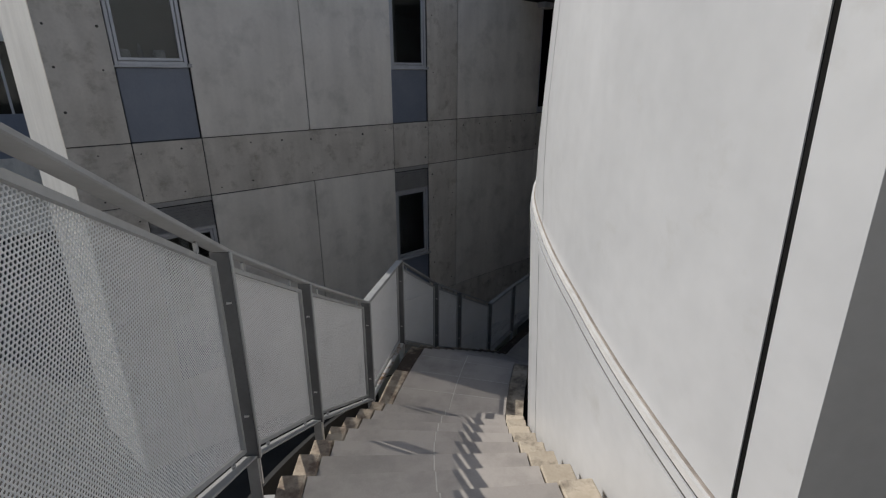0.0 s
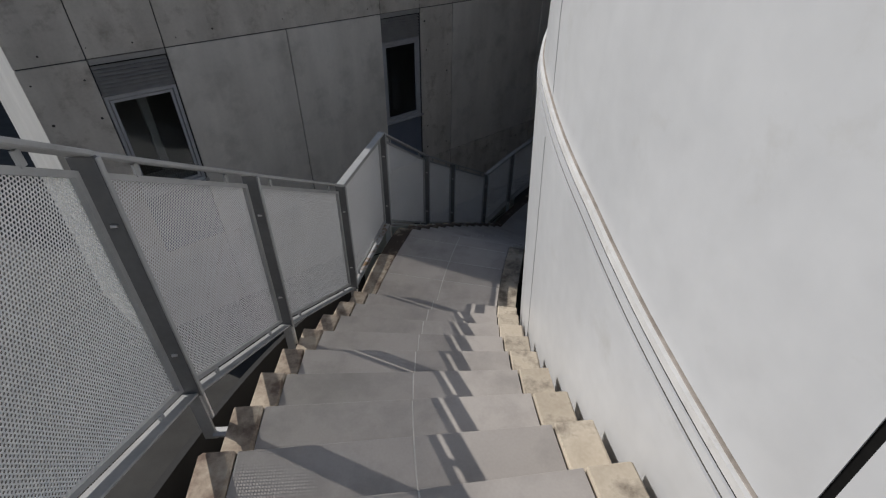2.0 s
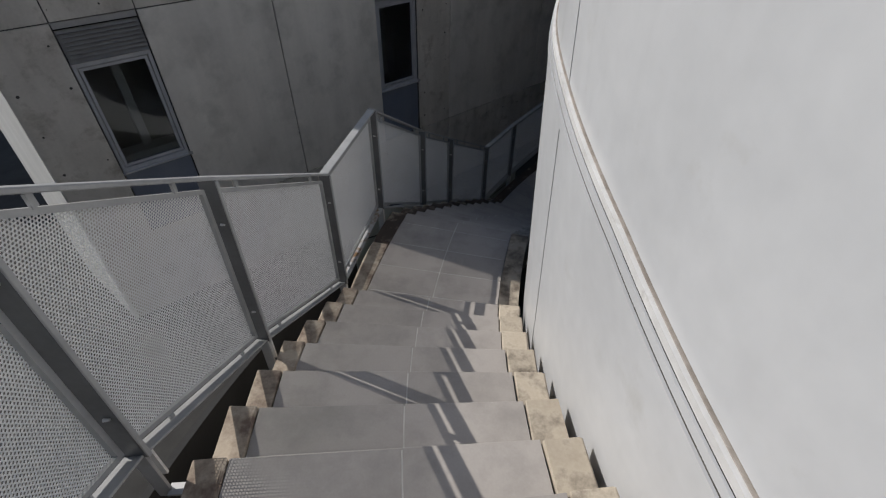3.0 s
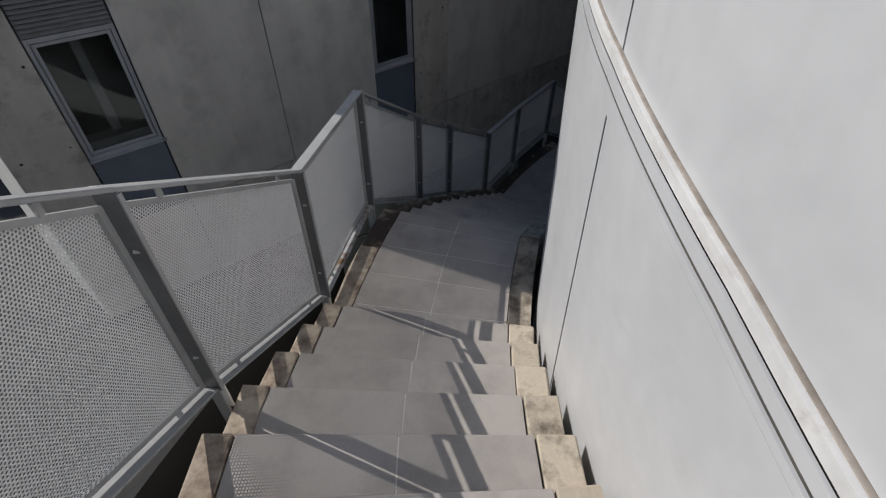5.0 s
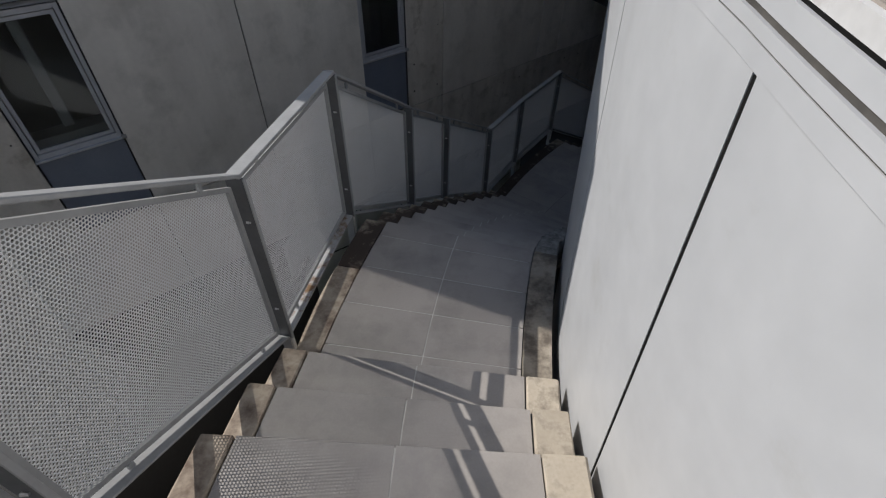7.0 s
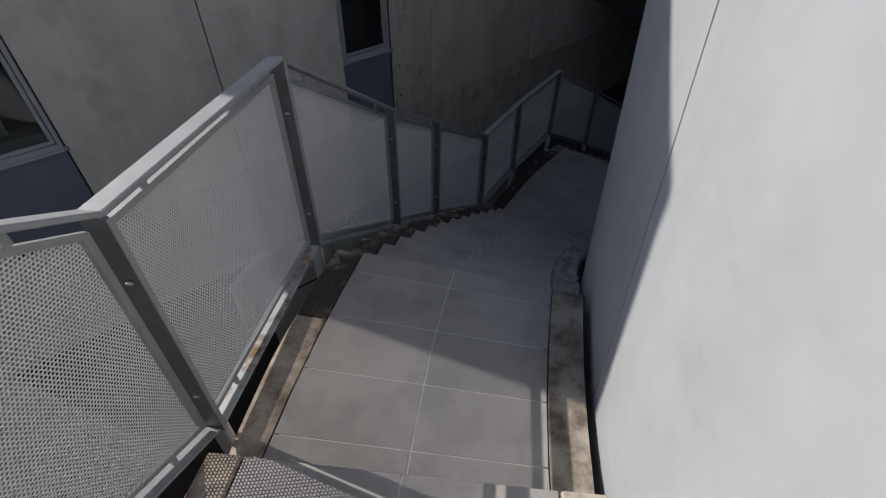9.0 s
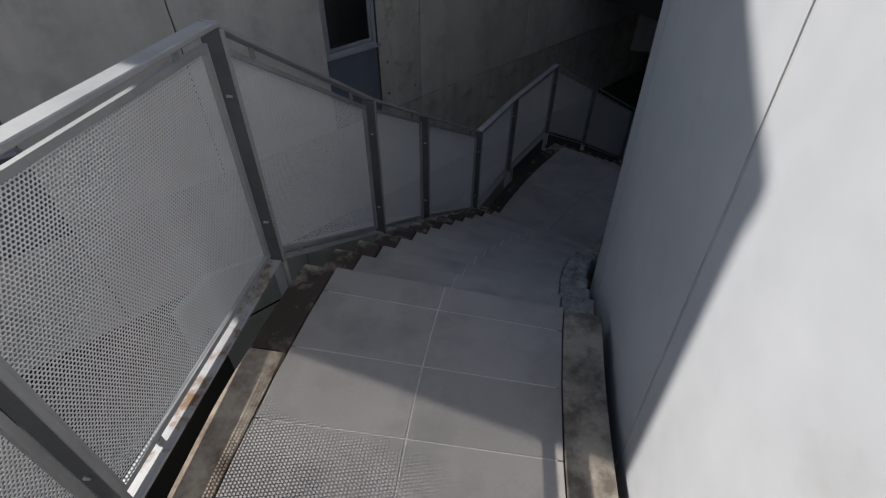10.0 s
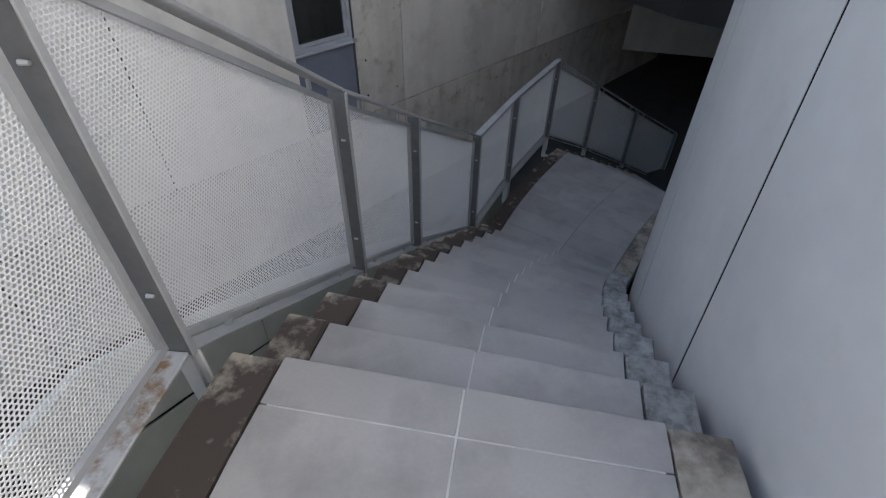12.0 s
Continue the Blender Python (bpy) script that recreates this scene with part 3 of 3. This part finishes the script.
def perforated(a, ax, ay_slope, length, low, top, pitch=0.016, hole=0.0058):
    """A sheet with round holes on a staggered grid, in the plane through a along ax. low/top: its lower and upper edge at the start; both rise by ay_slope per metre."""
    rows = int((top - low + abs(ay_slope) * length) / (pitch * 0.866)) + 4
    ncol = int(length / pitch) + 2
    zmin = low + min(0, ay_slope * length)
    cc, rr = np.meshgrid(np.arange(ncol), np.arange(rows))
    s = (cc + 0.5 * (rr % 2)) * pitch
    z = zmin + rr * pitch * 0.866
    ok = (s > 0.004) & (s < length - 0.004) & (z > low + ay_slope * s + 0.004) & (z < top + ay_slope * s - 0.004)
    s, z = s[ok], z[ok]
    ang = np.radians(np.arange(6) * 60 + 30)
    ro, ri = pitch / math.sqrt(3), hole
    so = np.concatenate([s[:, None] + k * np.cos(ang) for k in (ro, ri, ri)], axis=1).ravel()
    zo = np.concatenate([z[:, None] + k * np.sin(ang) for k in (ro, ri, ri)], axis=1).ravel()
    n = len(s)
    back = np.tile(np.repeat((0.0, 0.0, 0.002), 6), n)          # the hole's wall, through the sheet's thickness
    co = np.empty((n * 18, 3), np.float32)
    co[:, 0] = a[0] + ax[0] * so - ax[1] * back
    co[:, 1] = a[1] + ax[1] * so + ax[0] * back
    co[:, 2] = zo
    quad = np.array([[k + i, k + (i + 1) % 6, k + 6 + (i + 1) % 6, k + 6 + i] for k in (0, 6) for i in range(6)])
    faces = (np.arange(n)[:, None, None] * 18 + quad[None]).reshape(-1, 4)
    me = bpy.data.meshes.new("perforated_sheet")
    me.vertices.add(n * 18)
    me.vertices.foreach_set("co", co.ravel())
    me.loops.add(faces.size)
    me.loops.foreach_set("vertex_index", faces.astype(np.int32).ravel())
    me.polygons.add(len(faces))
    me.polygons.foreach_set("loop_start", np.arange(0, faces.size, 4, dtype=np.int32))
    me.update(calc_edges=True)
    return me


def add_guard():
    pts = [at(r_post(a), a, z) for a, z in POSTS]
    for i, p in enumerate(pts):
        d = (pts[min(i + 1, len(pts) - 1)] - pts[max(i - 1, 0)]); d.z = 0; d.normalize()
        s = Vector((d.y, -d.x, 0))
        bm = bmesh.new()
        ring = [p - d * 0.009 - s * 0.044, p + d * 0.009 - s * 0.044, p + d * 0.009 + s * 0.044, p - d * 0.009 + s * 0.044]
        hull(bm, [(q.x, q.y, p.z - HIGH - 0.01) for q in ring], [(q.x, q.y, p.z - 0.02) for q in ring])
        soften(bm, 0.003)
        post = part("post", bm, M_POST, guard, "flat steel post, broad face darkened for shade")
        # Added strip in the paler steel, for the post's light-catching edge.
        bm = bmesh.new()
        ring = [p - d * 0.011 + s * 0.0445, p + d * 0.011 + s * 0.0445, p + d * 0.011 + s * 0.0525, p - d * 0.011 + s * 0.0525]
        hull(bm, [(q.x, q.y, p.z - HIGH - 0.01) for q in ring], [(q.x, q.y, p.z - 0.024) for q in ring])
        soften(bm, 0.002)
        part("edge_strip", bm, M_STEEL, post, "paler strip added for the post's lit edge")
        bm = bmesh.new()
        ring = [p - d * 0.007 - s * 0.03, p + d * 0.007 - s * 0.03, p + d * 0.007 + s * 0.03, p - d * 0.007 + s * 0.03]
        hull(bm, [(q.x, q.y, p.z - HIGH - 0.34) for q in ring], [(q.x, q.y, p.z - HIGH - 0.012) for q in ring])
        part("post_foot", bm, M_STEEL, guard)
        bm = bmesh.new()
        bar(bm, Vector((p.x, p.y, p.z - HIGH - 0.3)) + s * 0.02, Vector((p.x, p.y, p.z - HIGH - 0.3)) + s * 0.2, 0.05, 0.012, d)
        part("bracket", bm, M_STEEL, guard)
        bm = bmesh.new()
        bar(bm, Vector((p.x, p.y, p.z - HIGH - 0.12)) + d * 0.035 - s * 0.045, Vector((p.x, p.y, p.z - HIGH - 0.12)) + d * 0.035 + s * 0.03, 0.012, 0.2, d)
        part("fixing_plate", bm, M_CUP, guard, "pale fixing plate")
    for i, (p, q) in enumerate(zip(pts[:-1], pts[1:])):
        flat = Vector((q.x - p.x, q.y - p.y, 0))
        length = flat.length
        d = flat / length
        s = Vector((d.y, -d.x, 0))
        slope = (q.z - p.z) / length
        at_s = lambda t, dz: Vector((p.x, p.y, p.z + dz)) + d * t + Vector((0, 0, slope * t))
        bm = bmesh.new(); bar(bm, at_s(-0.012, -0.011), at_s(length + 0.012, -0.011), 0.074, 0.022, s); soften(bm, 0.004)
        part("handrail", bm, M_STEEL, guard)
        bm = bmesh.new(); bar(bm, at_s(0.012, -HIGH), at_s(length - 0.012, -HIGH), 0.07, 0.014, s); soften(bm, 0.003)
        part("bottom_rail", bm, M_RUSTY if i == 3 else M_STEEL, guard)
        # framed perforated panel between the posts
        e0, e1, zt, zb = 0.026, length - 0.026, -0.072, -HIGH + 0.035
        bm = bmesh.new()
        fw = 0.026
        out = s * -0.02
        on = lambda t, dz: at_s(t, dz) + out
        bar(bm, on(e0, zt - fw / 2), on(e1, zt - fw / 2), 0.02, fw, s)
        bar(bm, on(e0, zb + fw / 2), on(e1, zb + fw / 2), 0.02, fw, s)
        for t0 in (e0, e1 - fw):
            a0, a1 = on(t0, zb + fw), on(t0 + fw, zb + fw)
            b0, b1 = on(t0, zt - fw), on(t0 + fw, zt - fw)
            hull(bm, [a0 - s * 0.01, a1 - s * 0.01, a1 + s * 0.01, a0 + s * 0.01], [b0 - s * 0.01, b1 - s * 0.01, b1 + s * 0.01, b0 + s * 0.01])
        frame_ob = part("panel_frame", bm, M_STEEL, guard)
        a = on(e0, 0)
        me = perforated((a.x - s.x * 0.012, a.y - s.y * 0.012), (d.x, d.y), slope, e1 - e0, a.z + zb + 0.006, a.z + zt - 0.006,
                        *((0.0134, 0.0053) if i < 7 else (0.0165, 0.0064)))
        part("perforated_sheet", me, M_MESH, frame_ob, "perforated metal infill sheet")
        for t, z in ((e0 - 0.008, -0.28), (e0 - 0.008, -0.92), (e1 + 0.008, -0.28), (e1 + 0.008, -0.92)):
            c = at_s(t, z)
            bm = bmesh.new()
            bmesh.ops.create_cone(bm, cap_ends=True, segments=8, radius1=0.007, radius2=0.005, depth=0.022,
                                  matrix=Matrix.Translation(c + s * 0.014) @ s.to_track_quat("Z", "Y").to_matrix().to_4x4())
            part("bolt", bm, M_BOLT, guard, "bright steel bolt")
        for t in np.linspace(e0 + 0.2, e1 - 0.2, 2):
            for z0, z1 in ((zt, -0.024), (-HIGH + 0.006, zb)):
                c = at_s(float(t), (z0 + z1) / 2) - s * 0.012
                bm = bmesh.new(); bar(bm, c - d * 0.012, c + d * 0.012, 0.012, abs(z1 - z0), s)
                part("spacer", bm, M_STEEL, guard)


add_guard()

# ---------------------------------------------------------------- pale fascia below the outer side of the stair
M_FASCIA = material("pale_green_grey_cladding", (0.42, 0.45, 0.42), (0.5, 0.53, 0.5), 0.5, big=2, fine=20, bump=0.05, streak=0.12)
fascia = tagged(thing("wall_fascia", Matrix.Translation(at(10.62, 25, -1.5))), "pale green-grey cladding panels below the stair's outer edge", "wall", kind="structure")


def skirt(a0, a1, d0, d1, r0=10.62):
    bm = bmesh.new()
    n = 4
    aa = [a0 + (a1 - a0) * i / n for i in range(n + 1)]
    rows = [[bm.verts.new(at(r, a, floor_level(a) + d)) for r, d in ((r0 + k * 0.04 + max(0, a - 36) * 0.02, d) for k, d in ((0, d0), (1, d0), (1, d1), (0, d1)))] for a in aa]
    for p, q in zip(rows[:-1], rows[1:]):
        for k in range(4):
            bm.faces.new((p[k], p[(k + 1) % 4], q[(k + 1) % 4], q[k]))
    bm.faces.new(rows[0]); bm.faces.new(rows[-1][::-1])
    return bm


for a0 in np.arange(14.4, 46, 6.6):
    for d0, d1 in ((-0.515, -0.09), (-1.0, -0.535), (-1.5, -1.02)):
        part("cladding_panel", skirt(float(a0) + 0.03, float(a0) + 6.57, d0, d1), M_FASCIA, fascia)
# Added skirt: its near-black colour stands for the shaded gap under the stair.
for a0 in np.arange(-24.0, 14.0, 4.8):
    tagged(part("shade_skirt", skirt(float(a0), float(a0) + 4.8, -1.6, -0.14, 10.42), M_SHADE, fascia, "near-black skirt added for the shaded gap"))
part("joint_backing", skirt(14.4, 47.3, -1.5, -0.11), M_BLACK, fascia).location = (at(1.03, 25) - at(1.0, 25))

# ---------------------------------------------------------------- the stair
stair = tagged(thing("stairs", Matrix.Translation(at(R_MID, 12.0, 0))), "outdoor concrete stair with grey tiled treads and weathered edges", "stairs", kind="structure")


def add_stairs():
    core = bmesh.new()
    for z, a0, a1, kind in levels():
        seg = max(2, int((a1 - a0) / 1.0))
        aa = [a0 - 0.02 + (a1 - a0) * i / seg for i in range(seg + 1)]
        ring = [at(R_INNER + 0.01, a) for a in aa] + [at(r_edge(a) - 0.05, a) for a in reversed(aa)]
        hull(core, [(p.x, p.y, z - 0.36) for p in ring], [(p.x, p.y, z - 0.026) for p in ring])
    part("stair_slab", core, M_CORE, stair)
    jg = math.degrees(0.002 / R_MID)
    for z, a0, a1, kind in levels():
        # landings are laid in courses, steps have one course
        if kind == "landing":
            cuts = [a1]
            while cuts[-1] - 2.11 > a0 + 0.5:
                cuts.append(cuts[-1] - (2.11 if len(cuts) > 1 else 1.0))
            cuts.append(a0)
            joint = bmesh.new()
            ring_a = [a0 + (a1 - a0) * i / 16 for i in range(17)]
            ring = [at(R_RIGHT + 0.03, a) for a in ring_a] + [at(r_left(a) - 0.03, a) for a in reversed(ring_a)]
            hull(joint, [(p.x, p.y, z - 0.02) for p in ring], [(p.x, p.y, z - 0.002) for p in ring])
            part("joint_mortar", joint, M_GROUT if z > -1 else M_CORE, stair)
        else:
            cuts = [a1, a0 - 0.02]
            part("joint_mortar", sector(R_MID - 0.004, R_MID + 0.004, a0, a1 - 0.03, z - 0.02, z - 0.002), M_GROUT, stair)
        for c1, c0 in zip(cuts[:-1], cuts[1:]):
            nose = 0.035 if c1 == a1 else -jg
            part("tile", sector(R_RIGHT + 0.007, R_MID - 0.0032, c0 + jg, c1 + nose, z - 0.024, z, 2, 0.0025), M_TILE, stair)
            part("tile", sector(R_MID + 0.0032, lambda a: r_left(a) - 0.007, c0 + jg, c1 + nose, z - 0.024, z, 2, 0.0025), M_TILE, stair)
        top = z + 0.012
        for r0, r1, mt in ((R_INNER, R_RIGHT, M_BLOCK if z > 0.01 else (M_KERB if kind == "landing" else M_LICHEN)), (r_left, r_edge, M_EDGE if z > 0.01 else M_SOILED)):
            if kind == "landing" and mt is M_SOILED and z == 0.0:
                for b0, b1, mk in ((a0 + 0.05, a1 - 3.35, M_EDGE), (a1 - 3.32, a1 - 0.05, M_SOILED)):
                    part("edge_kerb", sector(r0, r1, b0, b1, z - 0.2, top - 0.008, 6, 0.008), mk, stair)
            elif kind == "landing":
                part("edge_kerb", sector(r0, r1, a0 + 0.05, a1 - 0.05, z - 0.2, top - 0.008, 10, 0.008), mt, stair)
            else:
                e = random.uniform(-0.03, 0.03)
                blk = sector(r0, r1, a0 - 0.25, a1 + 0.05 + e, z - 0.19, top + random.uniform(-0.004, 0.004), 1, 0.009)
                for v in blk.verts:
                    v.co += Vector([random.uniform(-0.004, 0.004) for _ in range(3)])
                part("edge_block", blk, mt, stair)


add_stairs()
